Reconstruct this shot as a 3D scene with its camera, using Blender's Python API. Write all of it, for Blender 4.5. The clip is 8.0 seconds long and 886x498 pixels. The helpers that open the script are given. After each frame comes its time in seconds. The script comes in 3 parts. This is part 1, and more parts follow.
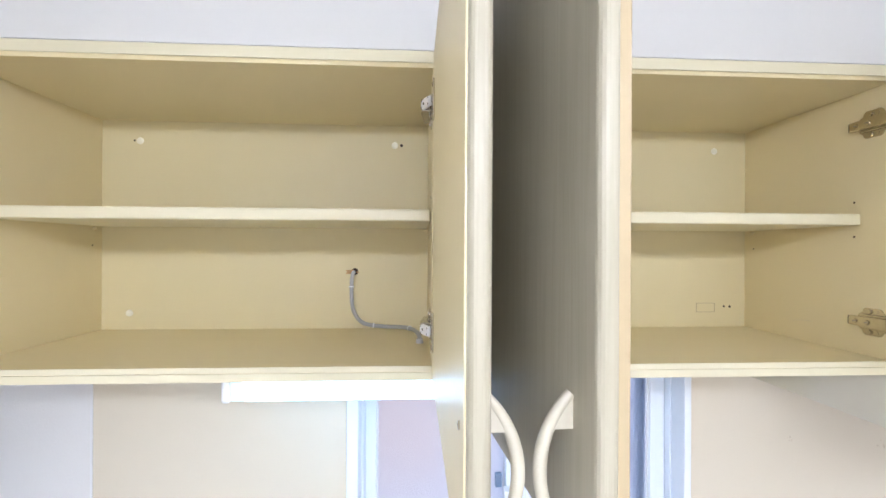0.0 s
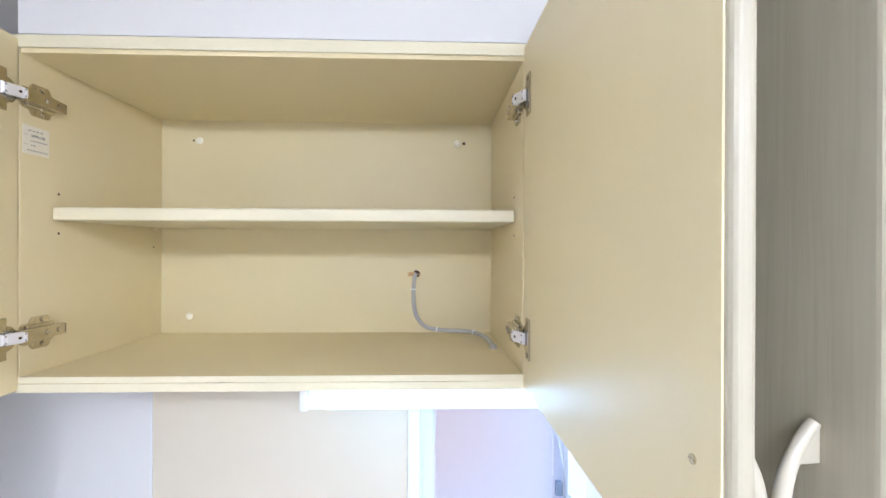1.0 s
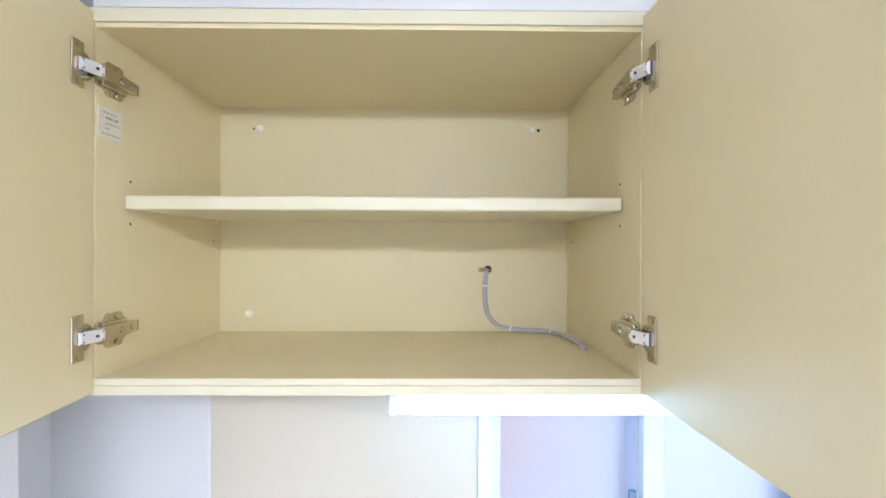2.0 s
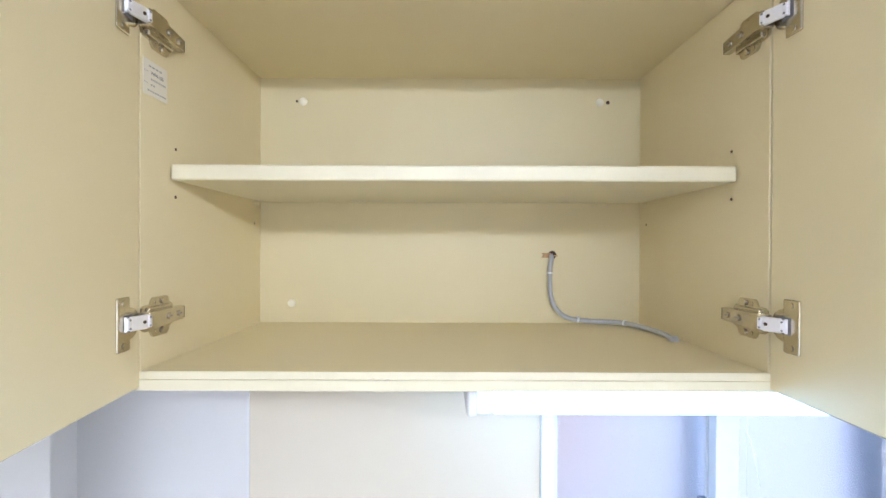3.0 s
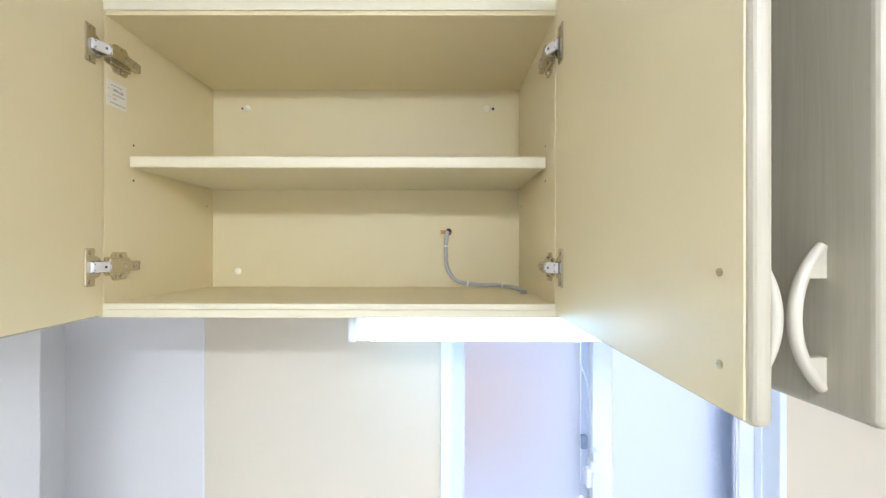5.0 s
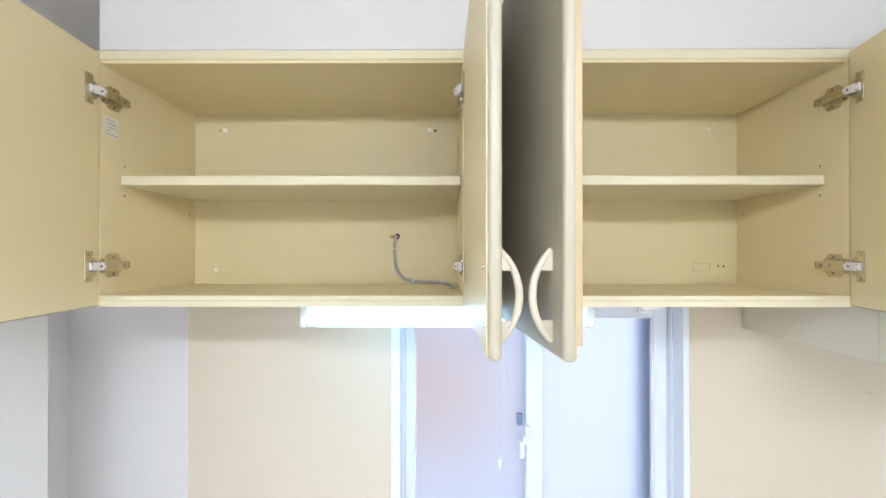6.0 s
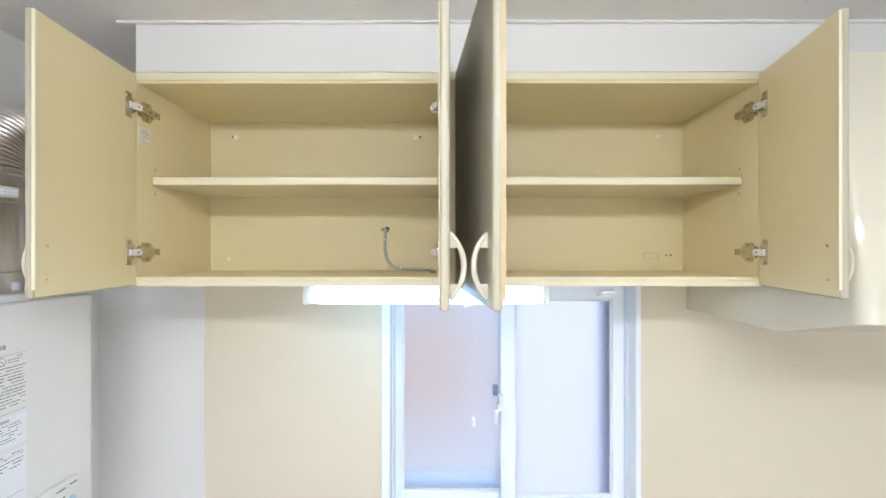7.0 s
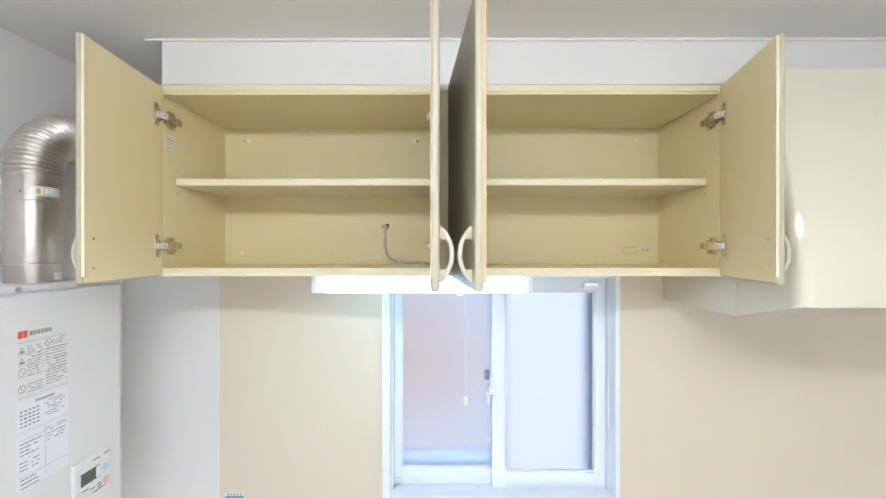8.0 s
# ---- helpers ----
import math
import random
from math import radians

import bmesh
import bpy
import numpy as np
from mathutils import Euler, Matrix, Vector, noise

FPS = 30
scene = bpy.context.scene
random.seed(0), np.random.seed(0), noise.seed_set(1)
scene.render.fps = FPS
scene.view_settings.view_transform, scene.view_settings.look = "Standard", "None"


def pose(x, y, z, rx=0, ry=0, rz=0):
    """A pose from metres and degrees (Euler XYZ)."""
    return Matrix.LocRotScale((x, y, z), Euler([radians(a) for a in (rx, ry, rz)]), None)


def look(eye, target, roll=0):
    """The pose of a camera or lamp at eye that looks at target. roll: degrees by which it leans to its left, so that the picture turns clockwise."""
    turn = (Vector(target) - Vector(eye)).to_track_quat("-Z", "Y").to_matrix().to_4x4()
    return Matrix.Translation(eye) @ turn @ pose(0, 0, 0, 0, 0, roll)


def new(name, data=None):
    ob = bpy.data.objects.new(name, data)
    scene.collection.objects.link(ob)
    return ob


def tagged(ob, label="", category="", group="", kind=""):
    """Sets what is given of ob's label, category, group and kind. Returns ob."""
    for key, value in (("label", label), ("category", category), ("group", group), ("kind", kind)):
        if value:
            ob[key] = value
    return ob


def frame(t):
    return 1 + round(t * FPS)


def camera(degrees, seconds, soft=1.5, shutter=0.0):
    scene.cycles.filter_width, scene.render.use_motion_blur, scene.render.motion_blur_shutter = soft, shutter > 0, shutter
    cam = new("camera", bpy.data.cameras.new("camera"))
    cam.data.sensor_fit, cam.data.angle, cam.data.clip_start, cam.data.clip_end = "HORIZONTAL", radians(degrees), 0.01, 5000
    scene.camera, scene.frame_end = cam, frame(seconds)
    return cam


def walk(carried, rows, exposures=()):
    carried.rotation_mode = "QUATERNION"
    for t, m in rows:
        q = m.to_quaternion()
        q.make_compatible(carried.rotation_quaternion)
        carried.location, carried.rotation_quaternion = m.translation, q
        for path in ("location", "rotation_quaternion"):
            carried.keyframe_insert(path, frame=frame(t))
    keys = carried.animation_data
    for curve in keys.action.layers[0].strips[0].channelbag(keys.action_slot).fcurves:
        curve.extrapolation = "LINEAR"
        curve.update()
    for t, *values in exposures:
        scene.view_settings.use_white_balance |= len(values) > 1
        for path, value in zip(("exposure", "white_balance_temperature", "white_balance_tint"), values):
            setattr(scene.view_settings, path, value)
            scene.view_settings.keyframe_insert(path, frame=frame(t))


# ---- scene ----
cam = camera(91.5, 8.0, soft=1.5)
PATH = [
    (0, (-0.04, -0.661, 1.95), (0.071, 1.336, 1.952), 0.3),
    (0.5, (-0.101, -0.658, 1.957), (-0.007, 1.34, 1.959), 0.2),
    (1, (-0.156, -0.625, 1.955), (-0.093, 1.374, 1.952), 0.2),
    (1.5, (-0.217, -0.599, 1.95), (-0.18, 1.4, 1.944), 0.2),
    (3, (-0.39, -0.489, 1.914), (-0.388, 1.511, 1.903), 0.2),
    (3.5, (-0.401, -0.472, 1.887), (-0.408, 1.528, 1.872), 0.2),
    (4, (-0.367, -0.502, 1.866), (-0.382, 1.498, 1.853), 0.2),
    (4.5, (-0.286, -0.578, 1.857), (-0.299, 1.422, 1.852), 0.2),
    (4.7, (-0.247, -0.622, 1.856), (-0.25, 1.378, 1.858), 0.1),
    (5.8, (-0.083, -0.81, 1.864), (-0.087, 1.19, 1.869), -0.0),
    (6, (-0.055, -0.844, 1.859), (-0.064, 1.156, 1.869), 0.0),
    (6.5, (-0.02, -0.937, 1.846), (-0.028, 1.063, 1.85), 0.0),
    (7, (-0.007, -1.017, 1.837), (-0.012, 0.983, 1.838), 0.0),
    (7.5, (0.002, -1.081, 1.828), (-0.004, 0.919, 1.83), 0.0),
    (8, (0.008, -1.136, 1.823), (0.004, 0.864, 1.821), 0.0),
]
walk(cam, [(t, look(eye, target, roll)) for t, eye, target, roll in PATH], exposures=((0.0, 0.47, 5850, 16), (0.7, 0.53, 5750, 17), (1.5, 0.54, 5600, 16), (3.5, 0.58, 5600, 15), (4.7, 0.52, 5750, 13), (6.5, 0.40, 6150, 12), (8.0, 0.35, 6200, 10)))

# ---- world and lights ----
world = bpy.data.worlds.new("world")
scene.world = world
world.use_nodes = True
wn = world.node_tree
sky = wn.nodes.new("ShaderNodeTexSky")
sky.sky_type, sky.sun_disc = "NISHITA", False
sky.sun_elevation, sky.sun_rotation = radians(40), radians(200)
wn.nodes["Background"].inputs["Strength"].default_value = 0.12
wn.links.new(sky.outputs[0], wn.nodes["Background"].inputs["Color"])

ROOM_STRENGTH, FILL_POWER, TUBE_STRENGTH, OUTSIDE = 26.0, 16.5, 4.8, 0.89
# fill lamp in an assumed opening behind the walk, out of view
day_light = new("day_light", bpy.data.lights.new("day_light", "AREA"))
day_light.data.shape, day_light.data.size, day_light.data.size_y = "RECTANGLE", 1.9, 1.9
day_light.data.energy, day_light.data.color = FILL_POWER, (0.94, 0.975, 1.0)
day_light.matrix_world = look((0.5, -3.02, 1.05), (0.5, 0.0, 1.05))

# ---- materials ----


def material(name, colour, rough=0.5, metal=0.0, vary=0.06, scale=6.0, bump=0.0, bump_scale=120.0, stretch=(1, 1, 1), coat=0.0, spec=0.5):
    """A plain surface with soft stains at one scale, grain at another, and a fine relief."""
    m = bpy.data.materials.new(name)
    m.use_nodes = True
    t = m.node_tree
    b = t.nodes["Principled BSDF"]
    b.inputs["Roughness"].default_value, b.inputs["Metallic"].default_value = rough, metal
    b.inputs["Coat Weight"].default_value, b.inputs["Specular IOR Level"].default_value = coat, spec
    co = t.nodes.new("ShaderNodeTexCoord")
    mp = t.nodes.new("ShaderNodeMapping")
    mp.inputs["Scale"].default_value = stretch
    t.links.new(co.outputs["Object"], mp.inputs["Vector"])
    n1, n2 = t.nodes.new("ShaderNodeTexNoise"), t.nodes.new("ShaderNodeTexNoise")
    for n, s, d in ((n1, scale, 3), (n2, bump_scale, 4)):
        n.inputs["Scale"].default_value, n.inputs["Detail"].default_value = s, d
        t.links.new(mp.outputs[0], n.inputs["Vector"])
    mix = t.nodes.new("ShaderNodeMix")
    mix.data_type = "FLOAT"
    mix.inputs[0].default_value = 0.35
    t.links.new(n1.outputs[0], mix.inputs[2])
    t.links.new(n2.outputs[0], mix.inputs[3])
    ramp = t.nodes.new("ShaderNodeValToRGB")
    lo = [max(0.0, c * (1 - vary)) for c in colour]
    hi = [min(1.0, c * (1 + vary)) for c in colour]
    ramp.color_ramp.elements[0].position, ramp.color_ramp.elements[1].position = 0.3, 0.7
    ramp.color_ramp.elements[0].color, ramp.color_ramp.elements[1].color = (*lo, 1), (*hi, 1)
    t.links.new(mix.outputs[0], ramp.inputs[0])
    t.links.new(ramp.outputs[0], b.inputs["Base Color"])
    rr = t.nodes.new("ShaderNodeMapRange")
    rr.inputs["To Min"].default_value, rr.inputs["To Max"].default_value = rough * 0.85, min(1, rough * 1.15)
    t.links.new(n1.outputs[0], rr.inputs["Value"])
    t.links.new(rr.outputs[0], b.inputs["Roughness"])
    if bump:
        bp = t.nodes.new("ShaderNodeBump")
        bp.inputs["Strength"].default_value, bp.inputs["Distance"].default_value = bump, 0.002
        t.links.new(n2.outputs[0], bp.inputs["Height"])
        t.links.new(bp.outputs[0], b.inputs["Normal"])
    return m


def glowing(name, colour, strength):
    m = bpy.data.materials.new(name)
    m.use_nodes = True
    b = m.node_tree.nodes["Principled BSDF"]
    b.inputs["Base Color"].default_value = (0.8, 0.8, 0.8, 1)
    b.inputs["Emission Color"].default_value, b.inputs["Emission Strength"].default_value = (*colour, 1), strength
    return m


def oak(name, light, dark):
    """Whitened oak: long upright grain with short dark pores."""
    m = material(name, light, 0.42, vary=0.08, scale=5, bump=0.0)
    t = m.node_tree
    b = t.nodes["Principled BSDF"]
    co = t.nodes.new("ShaderNodeTexCoord")
    warp = t.nodes.new("ShaderNodeMapping")
    warp.inputs["Scale"].default_value = (1.0, 1.0, 0.03)
    t.links.new(co.outputs["Object"], warp.inputs["Vector"])
    grain, pore = t.nodes.new("ShaderNodeTexNoise"), t.nodes.new("ShaderNodeTexNoise")
    grain.inputs["Scale"].default_value, grain.inputs["Detail"].default_value, grain.inputs["Distortion"].default_value = 170, 3, 1.2
    pore.inputs["Scale"].default_value, pore.inputs["Detail"].default_value = 800, 2
    for n in (grain, pore):
        t.links.new(warp.outputs[0], n.inputs["Vector"])
    ramp = t.nodes.new("ShaderNodeValToRGB")
    ramp.color_ramp.elements[0].position, ramp.color_ramp.elements[0].color = 0.36, (*dark, 1)
    ramp.color_ramp.elements[1].position, ramp.color_ramp.elements[1].color = 0.60, (*light, 1)
    t.links.new(grain.outputs[0], ramp.inputs[0])
    pr = t.nodes.new("ShaderNodeMapRange")
    pr.inputs["From Min"].default_value, pr.inputs["From Max"].default_value = 0.32, 0.42
    pr.inputs["To Min"].default_value, pr.inputs["To Max"].default_value = 0.965, 1.0
    t.links.new(pore.outputs[0], pr.inputs["Value"])
    mul = t.nodes.new("ShaderNodeMix")
    mul.data_type, mul.blend_type = "RGBA", "MULTIPLY"
    mul.inputs[0].default_value = 1.0
    t.links.new(ramp.outputs[0], mul.inputs[6])
    t.links.new(pr.outputs[0], mul.inputs[7])
    t.links.new(mul.outputs[2], b.inputs["Base Color"])
    bp = t.nodes.new("ShaderNodeBump")
    bp.inputs["Strength"].default_value, bp.inputs["Distance"].default_value = 0.1, 0.001
    t.links.new(grain.outputs[0], bp.inputs["Height"])
    t.links.new(bp.outputs[0], b.inputs["Normal"])
    return m


def frosted(name):
    m = bpy.data.materials.new(name)
    m.use_nodes = True
    t = m.node_tree
    b = t.nodes["Principled BSDF"]
    b.inputs["Base Color"].default_value = (0.95, 0.96, 1.0, 1)
    b.inputs["Transmission Weight"].default_value, b.inputs["Roughness"].default_value, b.inputs["IOR"].default_value = 1.0, 0.29, 1.3
    co, n, bp = t.nodes.new("ShaderNodeTexCoord"), t.nodes.new("ShaderNodeTexNoise"), t.nodes.new("ShaderNodeBump")
    n.inputs["Scale"].default_value, n.inputs["Detail"].default_value = 430, 2
    bp.inputs["Strength"].default_value, bp.inputs["Distance"].default_value = 0.6, 0.003
    t.links.new(co.outputs["Object"], n.inputs["Vector"])
    t.links.new(n.outputs[0], bp.inputs["Height"])
    t.links.new(bp.outputs[0], b.inputs["Normal"])
    return m


def netting(name, colour, gaps):
    """Woven net too fine to tell its threads apart: part of the light goes straight through."""
    m = bpy.data.materials.new(name)
    m.use_nodes = True
    t = m.node_tree
    b = t.nodes["Principled BSDF"]
    b.inputs["Base Color"].default_value, b.inputs["Roughness"].default_value = (*colour, 1), 0.7
    clear, mix = t.nodes.new("ShaderNodeBsdfTransparent"), t.nodes.new("ShaderNodeMixShader")
    mix.inputs[0].default_value = gaps
    t.links.new(b.outputs[0], mix.inputs[1])
    t.links.new(clear.outputs[0], mix.inputs[2])
    t.links.new(mix.outputs[0], t.nodes["Material Output"].inputs["Surface"])
    return m


CREAM = material("cream_melamine", (0.80, 0.69, 0.42), 0.42, vary=0.03, scale=3, bump=0.04, bump_scale=600)
CREAM_EDGE = material("cream_edge_band", (0.73, 0.67, 0.475), 0.4, vary=0.02, scale=4)
TAN = material("tan_edge_strip", (0.46, 0.36, 0.21), 0.45, vary=0.04, scale=20)
CREAM_BACK = material("cream_back_board", (0.71, 0.62, 0.37), 0.5, vary=0.025, scale=3, bump=0.05, bump_scale=400)
OAK = oak("whitened_oak", (0.440, 0.402, 0.297), (0.408, 0.368, 0.266))
HANDLE = material("ivory_handle_lacquer", (0.58, 0.535, 0.42), 0.3, vary=0.02, scale=20)
NICKEL = material("nickel_plated_steel", (0.60, 0.55, 0.44), 0.20, 1.0, vary=0.08, scale=60)
CHROME = material("bright_steel", (0.90, 0.90, 0.92), 0.32, 1.0, vary=0.04, scale=60)
ZINC = material("bright_zinc_plate", (0.93, 0.93, 0.98), 0.5, 0.75, vary=0.03, scale=60)
# dark tone standing in for shade in hinge wells, screw slots and link holes
SHADE = material("dark_recess_tone", (0.25, 0.24, 0.25), 0.8, 0.0, spec=0.1)
HOLE = material("brown_drill_hole", (0.14, 0.09, 0.05), 0.8)
DARK = material("dark_hole", (0.05, 0.03, 0.02), 0.8)
WHITE_WALL = material("white_vinyl_wallpaper", (0.80, 0.79, 0.78), 0.75, vary=0.02, scale=2, bump=0.25, bump_scale=260)
CEILING_WHITE = material("white_ceiling_board", (0.80, 0.78, 0.76), 0.75, vary=0.02, scale=2, bump=0.12, bump_scale=200)
PANEL = material("beige_kitchen_panel", (0.73, 0.66, 0.53), 0.30, vary=0.025, scale=2.5, bump=0.03, bump_scale=300)
FILLER = material("white_filler_board", (0.69, 0.68, 0.655), 0.5, vary=0.015, scale=3)
FLOOR = material("brown_floor_sheet", (0.48, 0.40, 0.31), 0.45, vary=0.15, scale=8, stretch=(1, 8, 1))
PLASTIC = material("white_plastic", (0.82, 0.83, 0.84), 0.35, vary=0.015, scale=10)
WINDOW_WHITE = material("white_window_frame", (0.84, 0.89, 0.95), 0.38, vary=0.015, scale=8)
# blue-grey of post and lock keeper; on the outer jamb it stands in for shade
REVEAL = material("blue_grey_with_jamb_shade", (0.22, 0.28, 0.38), 0.5, vary=0.05)
SCREEN_GREY = material("blue_grey_screen_frame", (0.58, 0.70, 0.86), 0.5, vary=0.03)
GLASS = frosted("pebbled_frosted_glass")
NET = netting("grey_insect_net", (0.30, 0.29, 0.28), 0.82)
HOOD = material("white_enamelled_steel", (0.68, 0.64, 0.515), 0.11, vary=0.012, scale=3, coat=0.3)
HEATER = material("white_heater_enamel", (0.80, 0.80, 0.80), 0.3, vary=0.015, scale=4)
STEEL = material("stainless_flue", (0.86, 0.81, 0.77), 0.42, 1.0, vary=0.05, scale=9, bump=0.05, bump_scale=80, stretch=(1, 1, 0.3))
_t = STEEL.node_tree
_b = _t.nodes["Principled BSDF"]
_b.inputs["Anisotropic"].default_value, _b.inputs["Anisotropic Rotation"].default_value = 1.0, 0.25
_g = _t.nodes.new("ShaderNodeTangent")
_g.direction_type, _g.axis = "RADIAL", "Z"
_t.links.new(_g.outputs[0], _b.inputs["Tangent"])
DUCT = material("corrugated_steel", (0.66, 0.62, 0.58), 0.36, 1.0, vary=0.08, scale=14)
PAPER = material("white_paper_label", (0.84, 0.86, 0.92), 0.6, vary=0.01)
INK = material("grey_print", (0.20, 0.20, 0.21), 0.6)
SOFT_INK = material("pale_grey_print", (0.40, 0.38, 0.34), 0.6)
STICKER = material("cream_paper_sticker", (0.85, 0.79, 0.66), 0.6, vary=0.02)
LABEL = material("silver_label", (0.80, 0.79, 0.70), 0.4, vary=0.02)
RED = material("red_print", (0.75, 0.10, 0.07), 0.5)
TEAL = material("teal_print", (0.05, 0.45, 0.55), 0.5)
OLIVE = material("olive_print", (0.45, 0.45, 0.12), 0.5)
BLUE = material("pale_blue_button", (0.45, 0.62, 0.78), 0.4)
PINK = material("pink_button", (0.80, 0.42, 0.45), 0.4)
SCREEN = material("dark_display", (0.10, 0.12, 0.10), 0.15)
CABLE = material("grey_cable_sheath", (0.47, 0.47, 0.48), 0.45, vary=0.05, scale=30)
WOOD_RAW = material("raw_wood_splinter", (0.55, 0.33, 0.15), 0.8, vary=0.2, scale=90)
CORD = material("white_cord", (0.80, 0.80, 0.80), 0.7)
CAP = material("ivory_screw_cap", (0.88, 0.84, 0.70), 0.4)
CUT = material("brown_cut_line", (0.42, 0.34, 0.22), 0.7)
STAIN = material("worn_smudge", (0.66, 0.58, 0.45), 0.6, vary=0.15, scale=90)
TUBE = glowing("lit_diffuser", (0.38, 0.69, 1.0), TUBE_STRENGTH)
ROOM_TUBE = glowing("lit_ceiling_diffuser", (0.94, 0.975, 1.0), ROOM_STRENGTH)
TUBE_END = glowing("dim_diffuser_end", (0.40, 0.80, 1.0), 0.5)

# ---- building helpers ----
BASE = {}


def box(bm, x0, x1, y0, y1, z0, z1, bevel=0.0, segments=2):
    m = Matrix.Translation(((x0 + x1) / 2, (y0 + y1) / 2, (z0 + z1) / 2)) @ Matrix.Diagonal((abs(x1 - x0), abs(y1 - y0), abs(z1 - z0), 1))
    verts = bmesh.ops.create_cube(bm, size=1, matrix=m)["verts"]
    if bevel:
        edges = list({e for v in verts for e in v.link_edges})
        bmesh.ops.bevel(bm, geom=edges, offset=bevel, segments=segments, profile=0.5, affect="EDGES")
    return bm


def block(*a, **k):
    return box(bmesh.new(), *a, **k)


def rod(bm, a, b, r, sides=12, r2=None):
    a, b = Vector(a), Vector(b)
    m = Matrix.Translation((a + b) / 2) @ (b - a).to_track_quat("Z", "Y").to_matrix().to_4x4()
    bmesh.ops.create_cone(bm, cap_ends=True, segments=sides, radius1=r, radius2=r if r2 is None else r2, depth=(b - a).length, matrix=m)
    return bm


def tube(bm, points, radius, sides=10, up=(0, 0, 1)):
    """A round tube along points; radius is a number or a function of 0..1."""
    pts = [Vector(p) for p in points]
    rings = []
    for i, p in enumerate(pts):
        d = (pts[min(i + 1, len(pts) - 1)] - pts[max(i - 1, 0)]).normalized()
        side = d.cross(Vector(up))
        side = side.normalized() if side.length > 1e-4 else d.orthogonal().normalized()
        other = side.cross(d)
        r = radius(i / (len(pts) - 1)) if callable(radius) else radius
        rings.append([bm.verts.new(p + r * (math.cos(a) * side + math.sin(a) * other)) for a in [2 * math.pi * k / sides for k in range(sides)]])
    for u, v in zip(rings, rings[1:]):
        for k in range(sides):
            bm.faces.new((u[k], u[(k + 1) % sides], v[(k + 1) % sides], v[k]))
    bm.faces.new(rings[0][::-1])
    bm.faces.new(rings[-1])
    return bm


def smooth_line(points, steps=8):
    """A Catmull-Rom line through the points."""
    p = [Vector(q) for q in points]
    p = [2 * p[0] - p[1], *p, 2 * p[-1] - p[-2]]
    out = []
    for i in range(1, len(p) - 2):
        for k in range(steps):
            t = k / steps
            out.append(0.5 * (2 * p[i] + (p[i + 1] - p[i - 1]) * t + (2 * p[i - 1] - 5 * p[i] + 4 * p[i + 1] - p[i + 2]) * t * t + (3 * p[i] - p[i - 1] - 3 * p[i + 1] + p[i + 2]) * t ** 3))
    return out + [p[-2]]


def mesh_of(name, bm, mat, shade=False):
    bmesh.ops.recalc_face_normals(bm, faces=bm.faces)
    me = bpy.data.meshes.new(name)
    bm.to_mesh(me)
    bm.free()
    me.materials.append(mat)
    for f in me.polygons:
        f.use_smooth = shade
    if shade:
        me.set_sharp_from_angle(angle=radians(40))
    return me


def thing(name, base, label, category, group="", kind=""):
    ob = new(name)
    ob.empty_display_size = 0.05
    ob.location = base
    BASE[ob] = Vector(base)
    return tagged(ob, label, category, group, kind)


def part(name, bm, mat, parent, label="", shade=False, m=None):
    """One mesh under a thing or a part, in world metres; with m, in its own metres at the pose m within its parent."""
    if m is None:
        bmesh.ops.translate(bm, vec=-BASE[parent], verts=bm.verts)
    ob = new(name, mesh_of(name, bm, mat, shade))
    ob.parent = parent
    if m is not None:
        ob.matrix_basis = m
        BASE[ob] = Vector((0, 0, 0))
    else:
        BASE[ob] = BASE[parent]
    return tagged(ob, label)


def solid(name, bm, mat, label, category, kind="", group="", shade=False):
    """A thing or a piece of the setting that is one mesh, in world metres."""
    ob = new(name, mesh_of(name, bm, mat, shade))
    BASE[ob] = Vector((0, 0, 0))
    return tagged(ob, label, category, group, kind)


def lettering(text, size, mat, parent, m, name="print"):
    cu = bpy.data.curves.new(name, "FONT")
    cu.body, cu.size, cu.extrude, cu.offset = text, size, 0.00005, 0.00012
    tmp = bpy.data.objects.new(name, cu)
    scene.collection.objects.link(tmp)
    dg = bpy.context.evaluated_depsgraph_get()
    me = bpy.data.meshes.new_from_object(tmp.evaluated_get(dg))
    bpy.data.objects.remove(tmp)
    me.materials.clear()
    me.materials.append(mat)
    ob = new(name, me)
    ob.parent = parent
    ob.matrix_basis = Matrix.Translation(-BASE[parent]) @ m
    BASE[ob] = Vector((0, 0, 0))
    return ob


# ---- the room ----
WEST, EAST, SOUTH, NORTH, TOP = -1.093, 1.75, -3.0, 0.341, 2.373
WX0, WX1, WZ0, WZ1 = -0.178, 0.590, 0.955, 1.735   # clear opening for the window

solid("floor", block(WEST - 0.1, EAST + 0.1, SOUTH - 0.1, NORTH + 0.17, -0.1, 0), FLOOR, "brown wood-look sheet floor", "floor", "structure")
solid("ceiling", block(WEST - 0.1, EAST + 0.1, SOUTH - 0.1, NORTH + 0.17, TOP, TOP + 0.1), CEILING_WHITE, "plain white ceiling", "ceiling", "structure")
solid("wall_west", block(WEST - 0.1, WEST, SOUTH - 0.1, NORTH + 0.17, 0, TOP), WHITE_WALL, "white papered side wall behind the water heater", "wall", "structure")
solid("wall_east", block(EAST, EAST + 0.1, SOUTH - 0.1, NORTH + 0.17, 0, TOP), WHITE_WALL, "white papered side wall", "wall", "structure")
# unseen wall; its opening is added to hold the fill lamp
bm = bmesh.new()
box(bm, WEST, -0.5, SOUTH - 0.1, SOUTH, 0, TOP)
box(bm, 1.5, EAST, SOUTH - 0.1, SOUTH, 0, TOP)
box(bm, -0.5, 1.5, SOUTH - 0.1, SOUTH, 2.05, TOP)
